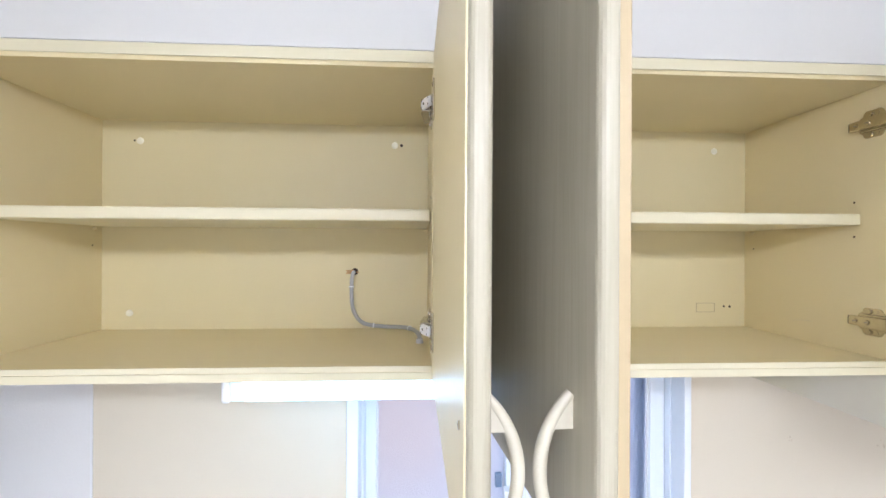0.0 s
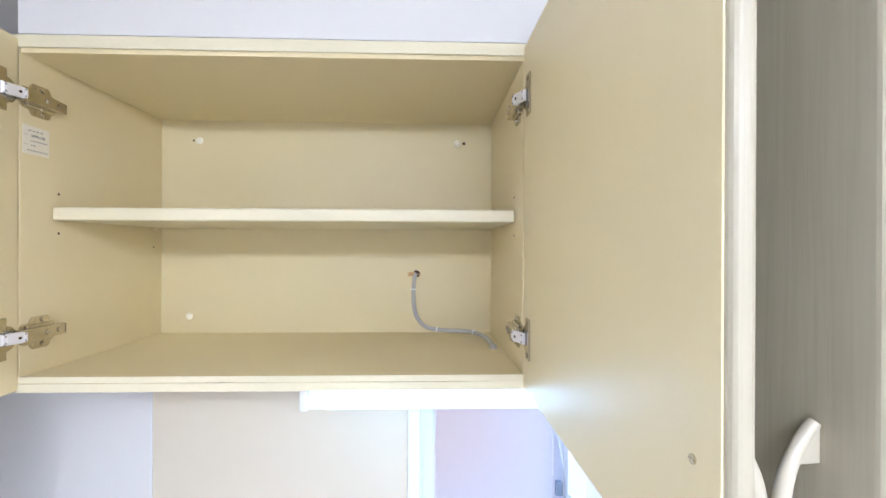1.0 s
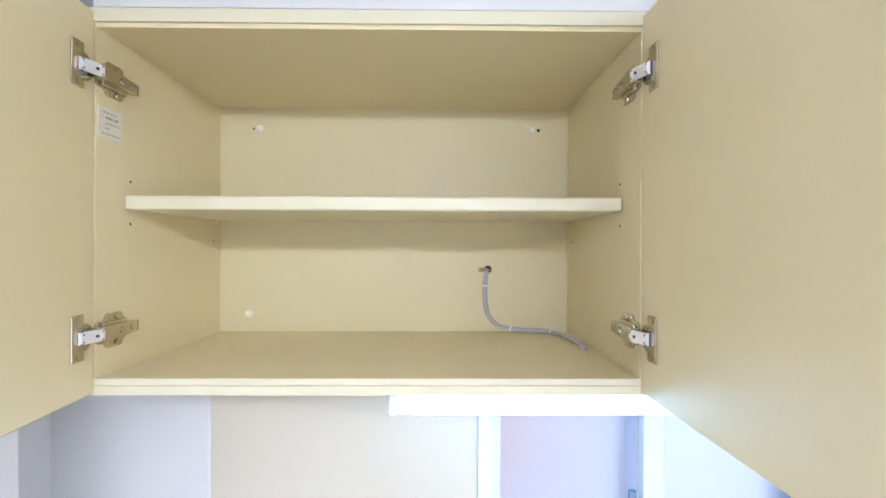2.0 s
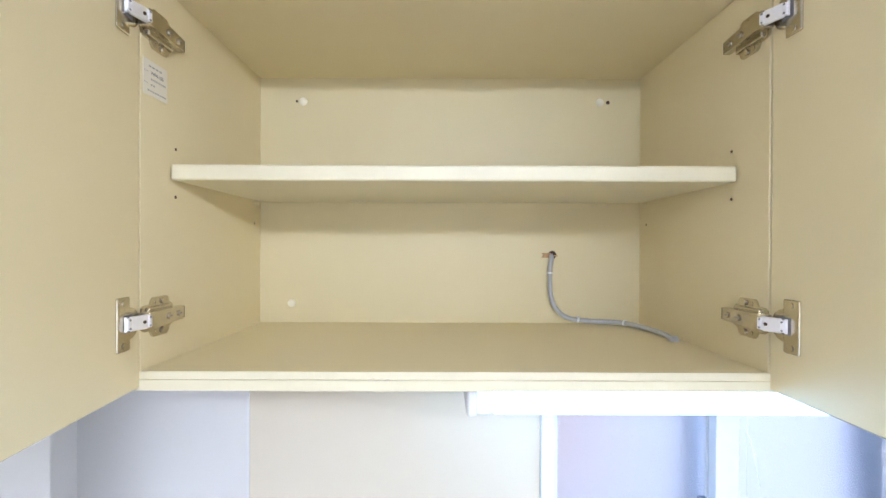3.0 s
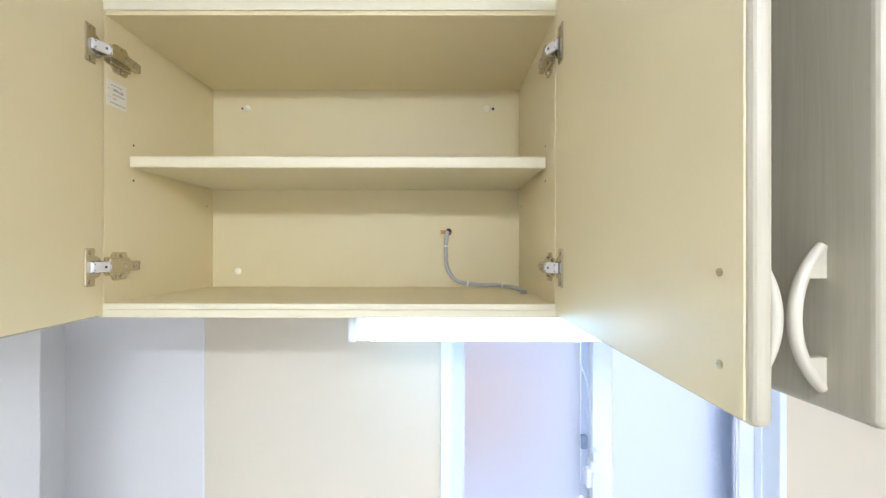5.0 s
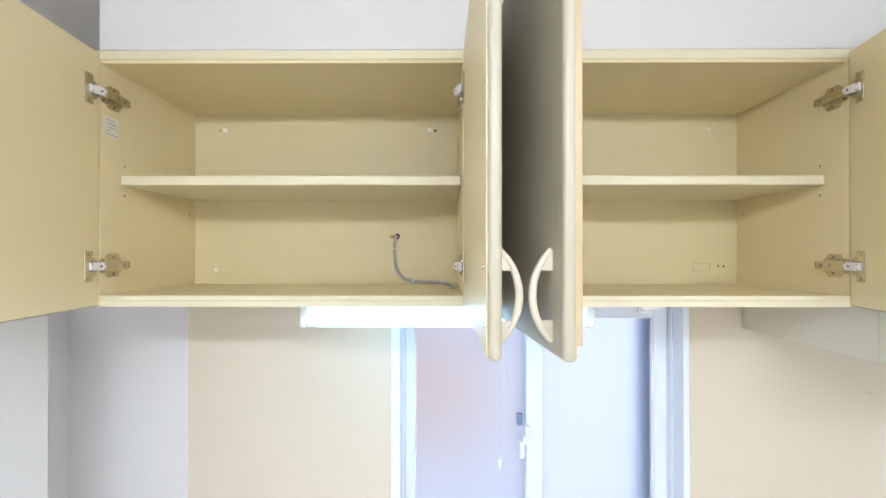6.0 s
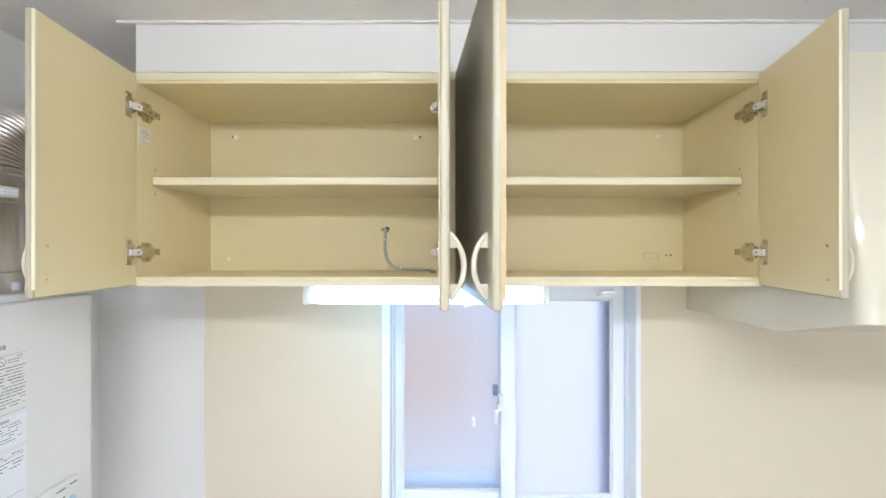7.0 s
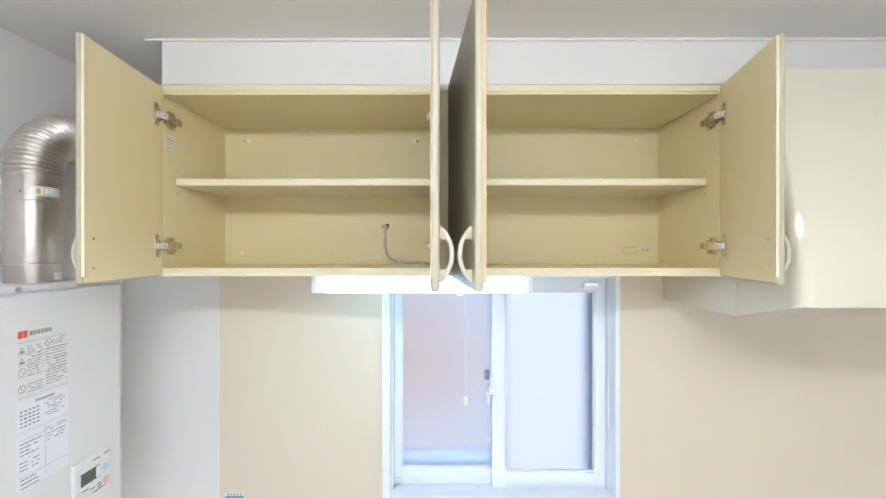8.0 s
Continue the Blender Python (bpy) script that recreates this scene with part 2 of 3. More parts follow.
solid("wall_south", bm, WHITE_WALL, "unseen white papered wall with an opening added for the fill lamp", "wall", "structure")
bm = bmesh.new()
box(bm, WEST, WX0, NORTH, NORTH + 0.17, 0, TOP)
box(bm, WX1, EAST, NORTH, NORTH + 0.17, 0, TOP)
box(bm, WX0, WX1, NORTH, NORTH + 0.17, WZ1, TOP)
box(bm, WX0, WX1, NORTH, NORTH + 0.17, 0, WZ0)
solid("wall_north", bm, WHITE_WALL, "white outer wall with a window opening", "wall", "structure")
bm = bmesh.new()
PX0 = -0.759
box(bm, PX0, WX0 - 0.02, NORTH - 0.004, NORTH, 0.86, 1.76)
box(bm, WX1 + 0.012, EAST, NORTH - 0.004, NORTH, 0.86, 1.76)
box(bm, WX0 - 0.02, WX1 + 0.012, NORTH - 0.004, NORTH, 0.86, WZ0 - 0.02)
kitchen_panel = solid("wall_panel", bm, PANEL, "glossy beige kitchen wall panel round the window", "wall panel", "structure")
solid("trim", block(PX0 - 0.004, PX0, NORTH - 0.006, NORTH, 0.86, 1.9), PLASTIC, "thin white joint strip beside the beige panel", "trim", "structure")
solid("trim", block(-0.775, EAST, -0.011, 0.0, TOP - 0.006, TOP, bevel=0.0025), CEILING_WHITE, "thin white batten along the ceiling edge", "trim", "structure")
solid("filler_panel", block(-0.735, EAST, 0.0, 0.016, 2.2545, TOP, bevel=0.001), FILLER, "flat white filler board above the wall cabinet", "filler panel", "structure")

# unseen strip lamp behind the walk; shelf shadows give its height, the rest is assumed
strip = thing("ceiling_light", (0.07, -1.42, TOP), "unseen white strip light on the ceiling, assumed from the shelf shadows", "lamp")
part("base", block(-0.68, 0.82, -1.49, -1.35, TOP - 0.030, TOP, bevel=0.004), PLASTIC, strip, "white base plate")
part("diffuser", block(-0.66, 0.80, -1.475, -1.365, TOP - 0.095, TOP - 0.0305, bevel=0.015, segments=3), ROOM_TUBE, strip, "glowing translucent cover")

# the view outside: a blurred pinkish house front and pale sky
bd = bpy.data.materials.new("outside_distance")
bd.use_nodes = True
t = bd.node_tree
t.nodes.remove(t.nodes["Principled BSDF"])
em = t.nodes.new("ShaderNodeEmission")
co, mp, sp, rp = t.nodes.new("ShaderNodeTexCoord"), t.nodes.new("ShaderNodeMapping"), t.nodes.new("ShaderNodeTexGradient"), t.nodes.new("ShaderNodeValToRGB")
sp.gradient_type = "SPHERICAL"
mp.vector_type = "TEXTURE"
mp.inputs["Location"].default_value, mp.inputs["Scale"].default_value = (-0.10, 0.95, 1.30), (0.46, 1.0, 0.50)
rp.color_ramp.elements[0].position, rp.color_ramp.elements[0].color = 0.05, (0.76, 0.83, 1.0, 1)
rp.color_ramp.elements[1].position, rp.color_ramp.elements[1].color = 0.75, (0.72, 0.60, 0.58, 1)
t.links.new(co.outputs["Object"], mp.inputs["Vector"])
t.links.new(mp.outputs[0], sp.inputs["Vector"])
t.links.new(sp.outputs[0], rp.inputs[0])
t.links.new(rp.outputs[0], em.inputs["Color"])
em.inputs["Strength"].default_value = OUTSIDE
t.links.new(em.outputs[0], t.nodes["Material Output"].inputs["Surface"])
solid("backdrop", block(-2.5, 4.0, 0.95, 1.0, -0.4, 3.2), bd, "blurred pale daylight and house front outside the window", "backdrop", "structure")

# ---- window ----
win = thing("window_1", (0.2, 0.36, WZ0), "white two-leaf sliding window with frosted glass", "window", kind="structure")
bm = bmesh.new()
for x0, x1, z0, z1 in ((WX0 - 0.024, WX0 + 0.003, WZ0 - 0.02, WZ1 + 0.012), (WX1 - 0.001, WX1 + 0.016, WZ0 - 0.02, WZ1 + 0.012), (WX0 + 0.003, WX1 - 0.001, WZ1 - 0.004, WZ1 + 0.012)):
    box(bm, x0, x1, NORTH - 0.015, NORTH + 0.04, z0, z1, bevel=0.002)
part("casing", bm, WINDOW_WHITE, win, "wide white casing round the opening")
part("window_sill", block(WX0 + 0.003, WX1 - 0.001, NORTH - 0.017, NORTH + 0.03, WZ0 - 0.022, WZ0 + 0.026, bevel=0.003), WINDOW_WHITE, win, "white projecting sill board")
bm = bmesh.new()
for x0, x1, z0, z1 in ((WX0 - 0.004, WX0 + 0.008, WZ0, WZ1 - 0.004), (WX1 - 0.004, WX1 + 0.004, WZ0, WZ1 - 0.004), (WX0 + 0.008, WX1 - 0.004, WZ1 - 0.016, WZ1 - 0.004), (WX0 + 0.008, WX1 - 0.004, WZ0, WZ0 + 0.010)):
    box(bm, x0, x1, NORTH + 0.04, NORTH + 0.125, z0, z1, bevel=0.0015)
box(bm, WX0 + 0.003, WX1 - 0.001, NORTH + 0.031, NORTH + 0.058, WZ0, WZ0 + 0.016, bevel=0.002)
part("window_frame", bm, WINDOW_WHITE, win, "white aluminium sliding frame")


def sash(x0, x1, y, left_w, right_w, zb, zt, bottom, top):
    """One sliding leaf: two stiles, two rails and a frosted pane."""
    bm = bmesh.new()
    box(bm, x0, x0 + left_w, y, y + 0.026, zb, zt, bevel=0.0025)
    box(bm, x1 - right_w, x1, y, y + 0.026, zb, zt, bevel=0.0025)
    box(bm, x0 + left_w, x1 - right_w, y + 0.001, y + 0.025, zb, zb + bottom, bevel=0.0025)
    box(bm, x0 + left_w, x1 - right_w, y + 0.001, y + 0.025, zt - top, zt, bevel=0.0025)
    s = part("sash", bm, WINDOW_WHITE, win, "white sliding leaf")
    pane = part("pane", block(x0 + left_w - 0.004, x1 - right_w + 0.004, y + 0.010, y + 0.015, zb + bottom - 0.004, zt - top + 0.004), GLASS, s, "pebbled frosted glass pane")
    pane.visible_shadow = False
    b2 = bmesh.new()
    gx0, gx1, gz0, gz1 = x0 + left_w, x1 - right_w, zb + bottom, zt - top
    for a, b, c, d in ((gx0, gx0 + 0.004, gz0, gz1), (gx1 - 0.004, gx1, gz0, gz1), (gx0 + 0.004, gx1 - 0.004, gz0, gz0 + 0.004), (gx0 + 0.004, gx1 - 0.004, gz1 - 0.004, gz1)):
        box(b2, a, b, y + 0.006, y + 0.0195, c, d)
    part("glazing_bead", b2, PLASTIC, s, "thin pale glazing bead")
    return s


SB, ST = WZ0 + 0.010, WZ1 - 0.016
sash(WX0 + 0.006, 0.226, NORTH + 0.0895, 0.028, 0.042, SB, ST, 0.060, 0.050)
right_sash = sash(0.179, WX1 - 0.005, NORTH + 0.062, 0.048, 0.038, SB, ST, 0.059, 0.050)
bm = block(0.200, 0.245, 0.555, 0.575, WZ0 - 0.04, WZ1 + 0.04, bevel=0.003)
for z in (WZ0 - 0.03, WZ1 + 0.02):
    box(bm, 0.210, 0.235, NORTH + 0.17, 0.556, z, z + 0.012)
part("grille_post", bm, REVEAL, win, "dark post of the grille outside the glass")
NX0, NX1, NY = WX0 + 0.010, 0.198, NORTH + 0.140
bm = bmesh.new()
for x0, x1, z0, z1 in ((NX0, NX0 + 0.016, WZ0 + 0.002, WZ1 - 0.018), (NX1 - 0.016, NX1, WZ0 + 0.002, WZ1 - 0.018), (NX0 + 0.016, NX1 - 0.016, WZ0 + 0.002, WZ0 + 0.112), (NX0 + 0.016, NX1 - 0.016, WZ1 - 0.040, WZ1 - 0.018)):
    box(bm, x0, x1, NY, NY + 0.014, z0, z1, bevel=0.002)
screen = part("screen_frame", bm, SCREEN_GREY, win, "pale frame of the sliding insect screen")
net = part("net", block(NX0 + 0.014, NX1 - 0.014, NY + 0.006, NY + 0.007, WZ0 + 0.111, WZ1 - 0.039), NET, screen, "fine grey insect net")
net.visible_shadow = False
# the jambs' shade is put into their dark colour
bm = bmesh.new()
for x0, x1, z0, z1 in ((WX0 + 0.0005, WX0 + 0.004, WZ0 + 0.001, WZ1 - 0.001), (WX1 - 0.046, WX1 - 0.0005, WZ0 + 0.001, WZ1 - 0.001)):
    box(bm, x0, x1, NORTH + 0.127, NORTH + 0.168, z0, z1)
part("outer_jamb", bm, REVEAL, win, "outer jamb, its dark blue-grey standing in for shade")
bm = block(0.166, 0.190, NORTH + 0.040, NORTH + 0.062, 1.308, 1.338, bevel=0.004)
box(bm, 0.156, 0.170, NORTH + 0.034, NORTH + 0.056, 1.273, 1.320, bevel=0.004)
box(bm, 0.170, 0.186, NORTH + 0.032, NORTH + 0.062, 1.334, 1.364, bevel=0.004)
part("crescent_lock", bm, PLASTIC, right_sash, "white crescent lock")
part("lock_keeper", block(0.155, 0.172, NORTH + 0.076, NORTH + 0.0895, 1.350, 1.385, bevel=0.003), REVEAL, win, "grey lock keeper")
part("corner_block", block(-0.174, -0.148, NORTH + 0.058, NORTH + 0.075, 0.988, 1.001, bevel=0.002), PLASTIC, win, "small white corner block")
bm = block(0.498, 0.552, NORTH + 0.040, NORTH + 0.061, 1.684, 1.690, bevel=0.001)
box(bm, 0.506, 0.552, NORTH + 0.044, NORTH + 0.061, 1.690, 1.702, bevel=0.001)
box(bm, 0.500, 0.506, NORTH + 0.050, NORTH + 0.061, 1.690, 1.698, bevel=0.001)
part("stopper", bm, CHROME, right_sash, "small steel sash stopper")

# ---- wall cabinet ----
CB, CT, CW, CD, TH = 1.75, 2.253, 0.75, 0.336, 0.018
cabinet = thing("wall_cabinet", (0, 0.15, CB), "cream melamine wall cabinet with four open doors, empty shelves", "cabinet")
for s in (-1, 1):
    part("side_panel", block(min(s * CW, s * (CW - TH)), max(s * CW, s * (CW - TH)), 0.0, CD, CB, CT, bevel=0.0008), CREAM, cabinet)
part("centre_panel", block(-0.020, 0.020, 0.0, CD - 0.014, CB + 0.021, CT - 0.024, bevel=0.0008), CREAM, cabinet, "cream double partition")
part("top_panel", block(-CW + TH, CW - TH, 0.002, CD - 0.014, CT - 0.024, CT - 0.004), CREAM, cabinet)
top_rail = part("top_rail", block(-CW, CW, -0.002, 0.0, CT - 0.018, CT, bevel=0.0007), CREAM_EDGE, cabinet, "pale rail along the top front")
part("bottom_panel", block(-CW + TH, CW - TH, 0.001, CD - 0.014, CB + 0.002, CB + 0.021), CREAM, cabinet)
part("edge_band", block(-CW + TH, CW - TH, -0.0015, 0.001, CB + 0.0130, CB + 0.022, bevel=0.0006), CREAM_EDGE, cabinet, "upper edge band of the bottom board")
part("edge_band", block(-CW + 0.001, CW - 0.001, -0.002, 0.0, CB, CB + 0.0125, bevel=0.0006), CREAM_EDGE, cabinet, "lower edge band of the bottom board")
part("back_panel", block(-CW + TH, CW - TH, CD - 0.014, CD, CB + 0.002, CT - 0.004), CREAM_BACK, cabinet)
for x0, x1 in ((-CW + TH + 0.002, -0.022), (0.022, CW - TH - 0.002)):
    sh = part("shelf", block(x0, x1, 0.050, CD - 0.016, 1.9960, 2.0160, bevel=0.003, segments=3), CREAM_EDGE, cabinet, "cream shelf board with a rounded front edge")


def dot(x, y, z, r, mat, axis, name, depth=0.0015):
    d = Vector(axis)
    p = Vector((x, y, z))
    return part(name, rod(bmesh.new(), p - d * 0.002, p + d * depth, r, 10), mat, cabinet)


BY = CD - 0.014
for x, z in ((-0.652, 2.185), (-0.096, 2.185), (-0.673, 1.807), (0.655, 2.185)):
    bm = bmesh.new()
    bmesh.ops.create_uvsphere(bm, u_segments=14, v_segments=8, radius=0.0078, matrix=Matrix.Translation((x, BY, z)) @ Matrix.Diagonal((1, 0.45, 1, 1)))
    part("screw_cap", bm, CAP, cabinet, "ivory plastic screw cap", shade=True)
for x, z, r in ((-0.081, 2.185, 0.0035), (-0.664, 2.1855, 0.0022), (0.681, 1.819, 0.0025), (0.695, 1.8185, 0.003)):
    dot(x, BY, z, r, DARK, (0, -1, 0), "screw_hole", 0.0006)
for side, ax in ((-CW + TH, (1, 0, 0)), (-0.020, (-1, 0, 0)), (0.020, (1, 0, 0)), (CW - TH, (-1, 0, 0))):
    for z in (2.037, 1.976):
        dot(side, 0.064, z, 0.0020, HOLE, ax, "shelf_hole", 0.0005)
    dot(side, 0.295, 1.955, 0.0018, HOLE, ax, "shelf_hole", 0.0005)
    dot(side, 0.297, 1.9915, 0.0035, CREAM, ax, "shelf_pin", 0.009)
# a cut-out line of an old fitting on the back board
bm = bmesh.new()
for x0, x1, z0, z1 in ((0.613, 0.658, 1.8260, 1.8270), (0.613, 0.658, 1.8055, 1.8065), (0.613, 0.614, 1.8065, 1.826), (0.657, 0.658, 1.8065, 1.826)):
    box(bm, x0, x1, BY - 0.0006, BY + 0.001, z0, z1)
part("cut_line", bm, CUT, cabinet, "faint brown outline of a removed fitting")
# the inspection sticker
st_x = -CW + TH
sticker = part("sticker", block(st_x - 0.0005, st_x + 0.0006, 0.004, 0.047, 2.089, 2.130, bevel=0.0005), STICKER, cabinet, "small white printed sticker")
SX = st_x + 0.0008
face_east = Matrix(((0, 0, 1), (1, 0, 0), (0, 1, 0))).to_4x4()
lettering("WP4-150", 0.0058, INK, sticker, Matrix.Translation((SX, 0.0165, 2.1138)) @ face_east)
for y0, y1, z, n in ((0.013, 0.038, 2.1220, 4), (0.0165, 0.044, 2.1075, 9), (0.0165, 0.025, 2.1010, 2), (0.011, 0.045, 2.0935, 8)):
    for k in range(n):
        a = y0 + (y1 - y0) * k / n
        part("print", block(SX - 0.0004, SX, a, a + (y1 - y0) / n * 0.62, z, z + 0.0019), SOFT_INK, sticker)
for z in (2.1155, 2.1020):
    for k in range(3):
        part("print", block(SX - 0.0004, SX, 0.0052 + k * 0.0026, 0.0062 + k * 0.0026, z, z + 0.0010), SOFT_INK, sticker)

def slab_from_outline(bm, outline, x0, x1):
    """A plate of the given y, z outline between two x."""
    a = [bm.verts.new((x0, y, z)) for y, z in outline]
    b = [bm.verts.new((x1, y, z)) for y, z in outline]
    bm.faces.new(a)
    bm.faces.new(b[::-1])
    for k in range(len(a)):
        bm.faces.new((a[k], a[(k + 1) % len(a)], b[(k + 1) % len(b)], b[k]))
    return bm


# doors: own metres, hinge edge at 0, inner face at y = 0, outer face at y = -0.015
DB, DT = 1.751, 2.250


def door(hinge, end, width, s, strip, grip=0.029, band=CREAM_EDGE):
    """A leaf that hangs at hinge and whose inner face runs to end; s = 1 where the hinge is on the leaf's left."""
    ang = math.atan2(end[1] - hinge[1], end[0] - hinge[0])
    if s < 0:
        ang += math.pi
    m = Matrix.Translation(Vector((hinge[0], hinge[1], DB)) - BASE[cabinet]) @ Matrix.Rotation(ang, 4, "Z")
    h, w = DT - DB, width
    bm = bmesh.new()
    box(bm, min(0, s * w), max(0, s * w), -0.0155, -0.0012, 0, h, bevel=0.0055, segments=4)
    leaf = part("door", bm, OAK, cabinet, "open whitened-oak door with a cream inner face", m=m)
    x0, x1 = sorted((s * 0.0006, s * (w - 0.0055)))
    part("inner_face", block(x0, x1, -0.0030 if strip else -0.0014, 0.0, 0.0035, h - 0.0035), CREAM, leaf, "cream melamine inner face")
    if strip:
        x0, x1 = sorted((s * (w - 0.011), s * (w - 0.0008)))
        part("edge_strip", block(x0, x1, -0.0042, strip, 0.016, h - 0.004, bevel=0.0008), band, leaf, "thin edge strip")
    # bow handle
    hx = s * (w - grip)
    z0, z1, out = 0.014, 0.110, 0.021
    zc, half = (z0 + z1) / 2, (z1 - z0) / 2
    big = (half * half + out * out) / (2 * out)
    arc = []
    for k in range(29):
        q = half * (k / 14 - 1) * 0.985
        arc.append((hx, -0.0152 - (math.sqrt(big * big - q * q) - (big - out)), zc + q))
    bm = tube(bmesh.new(), arc, lambda q: 0.0034 + 0.0010 * math.sin(math.pi * q), 12, up=(1, 0, 0))
    handle = part("handle", bm, HANDLE, leaf, "ivory bow handle", shade=True)
    for a, b in ((z0 + 0.001, z0 + 0.022), (z1 - 0.022, z1 - 0.001)):
        rise = [(-0.0152 - max(0.0, math.sqrt(big * big - (q - zc) ** 2) - (big - out)), q) for q in [a + (b - a) * k / 8 for k in range(9)]]
        bm = slab_from_outline(bmesh.new(), rise + [(-0.0140, b), (-0.0140, a)], hx - 0.0026, hx + 0.0026)
        part("post", bm, HANDLE, handle, "solid foot of the handle")
    for z in (0.032, 0.092):
        bm = rod(bmesh.new(), (hx, -0.001, z), (hx, 0.0012, z), 0.0028, 12)
        box(bm, hx - 0.0024, hx + 0.0024, 0.0011, 0.0015, z - 0.0005, z + 0.0005)
        part("screw", bm, NICKEL, leaf, "small plated screw head")
    # hinge cup plates
    for z in (2.168 - DB, 1.830 - DB):
        x0, x1 = sorted((s * 0.0205, s * 0.0420))
        bm = block(x0, x1, 0.0, 0.0028, z - 0.0288, z + 0.0288, bevel=0.0016)
        rod(bm, (s * 0.0220, -0.001, z), (s * 0.0220, 0.0024, z), 0.0175, 24)
        cup = part("hinge_cup", bm, NICKEL, leaf, "plated hinge cup plate")
        # solid pad; the well's shade is put into its dark colour
        x0, x1 = sorted((s * 0.016, s * 0.0325))
        part("cup_well", block(x0, x1, 0.0, 0.0030, z - 0.0100, z + 0.0100, bevel=0.001), SHADE, leaf, "dark pad standing in for the shaded well of the hinge cup")
        for dz in (-0.0225, 0.0225):
            part("screw", rod(bmesh.new(), (s * 0.0315, 0.002, z + dz), (s * 0.0315, 0.0038, z + dz), 0.0034, 10), NICKEL, leaf)
    return leaf


def hinge(x, s, knuckle):
    """The arm and its plate on a carcass side at x; s points into the bay; knuckle: where the arm meets the leaf."""
    for z in (2.168, 1.830):
        half = [(-0.001, 0.006), (0.000, 0.0125), (0.003, 0.0150), (0.013, 0.0155), (0.0155, 0.0205), (0.0185, 0.0232), (0.042, 0.0232), (0.0455, 0.0205), (0.0470, 0.0155), (0.0530, 0.0120), (0.0545, 0.006)]
        outline = [(y, z - q) for y, q in half] + [(y, z + q) for y, q in half[::-1]]
        bm = slab_from_outline(bmesh.new(), outline, x - s * 0.0005, x + s * 0.0028)
        plate = part("hinge_plate", bm, NICKEL, cabinet, "plated cross-shaped mounting plate")
        part("rib", block(*sorted((x + s * 0.0025, x + s * 0.0062)), 0.006, 0.050, z - 0.0128, z + 0.0128, bevel=0.0016), NICKEL, plate)
        for dz in (0.0175, -0.0175):
            bm = rod(bmesh.new(), (x + s * 0.002, 0.034, z + dz), (x + s * 0.0052, 0.034, z + dz), 0.0040, 14, 0.0032)
            rod(bm, (x + s * 0.002, 0.023, z + dz), (x + s * 0.0034, 0.023, z + dz), 0.0026, 12)
            part("screw", bm, NICKEL, plate)
        side = [(-0.010, 0.0030), (-0.010, 0.0175), (0.000, 0.0180), (0.063, 0.0122), (0.063, 0.0030)]
        bm = bmesh.new()
        a = [bm.verts.new((x + s * q, y, z - 0.0095 + 0.0014 * (y + 0.010) / 0.073)) for y, q in side]
        b = [bm.verts.new((x + s * q, y, z + 0.0095 - 0.0014 * (y + 0.010) / 0.073)) for y, q in side]
        bm.faces.new(a)
        bm.faces.new(b[::-1])
        for k in range(5):
            bm.faces.new((a[k], a[(k + 1) % 5], b[(k + 1) % 5], b[k]))
        bmesh.ops.bevel(bm, geom=list(bm.edges), offset=0.0014, segments=2, profile=0.5, affect="EDGES")
        arm = part("hinge_arm", bm, NICKEL, cabinet, "plated hinge arm")
        for dy, top, r in ((0.028, 0.0158, 0.0046), (0.050, 0.0136, 0.0042)):
            bm = rod(bmesh.new(), (x + s * (top - 0.002), dy, z), (x + s * (top + 0.0016), dy, z), r, 14, r * 0.85)
            part("screw", bm, NICKEL, arm)
            part("slot", block(*sorted((x + s * (top + 0.0010), x + s * (top + 0.0018))), dy - 0.0026, dy + 0.0026, z - 0.0006, z + 0.0006), SHADE, arm)
        part("arm_end", block(*sorted((x + s * 0.0035, x + s * 0.0115)), 0.0620, 0.0644, z - 0.0072, z + 0.0072), DARK, arm, "dark slot at the arm's end")
        a, b = Vector((x + s * 0.0160, -0.006, z)), Vector((knuckle[0], knuckle[1], z))
        d = b - a
        q = Matrix.Translation((a + b) / 2) @ Matrix.Rotation(math.atan2(d.y, d.x), 4, "Z")
        long = d.length / 2
        bm = block(-long * 0.72, long * 0.72, -0.0022, 0.0022, -0.0080, 0.0080, bevel=0.0016)
        box(bm, -long, -long * 0.66, -0.0028, 0.0028, -0.0066, 0.0066, bevel=0.0012)
        box(bm, long * 0.66, long, -0.0028, 0.0028, -0.0066, 0.0066, bevel=0.0012)
        bmesh.ops.transform(bm, matrix=q, verts=bm.verts)
        link = part("hinge_link", bm, ZINC, cabinet, "bright steel hinge link")
        for p in (a, b):
            part("pivot", rod(bmesh.new(), p - Vector((0, 0, 0.0078)), p + Vector((0, 0, 0.0078)), 0.0015, 8), CHROME, link)
        way = Vector((-d.y, d.x, 0)).normalized() * (0.0026 if s * -d.y > 0 else -0.0026)
        # dark stubs drawn for the small shaded holes in the link
        pin = a * 0.68 + b * 0.32
        part("pin", rod(bmesh.new(), pin, pin + way, 0.0020, 8), DARK, link)
        for f in (0.10, 0.90):
            for dz in (-0.0046, 0.0046):
                p = a.lerp(b, f) + Vector((0, 0, dz))
                part("pin", rod(bmesh.new(), p, p + way * 1.25, 0.0012, 6), SHADE, link)


door((-0.7322, -0.002), (-0.7035, -0.287), 0.2865, 1, 0.002)
door((-0.0190, -0.002), (-0.0145, -0.425), 0.424, -1, 0.0, 0.027)
door((0.034, -0.003), (0.0745, -0.425), 0.427, 1, 0.0035, 0.035, TAN)
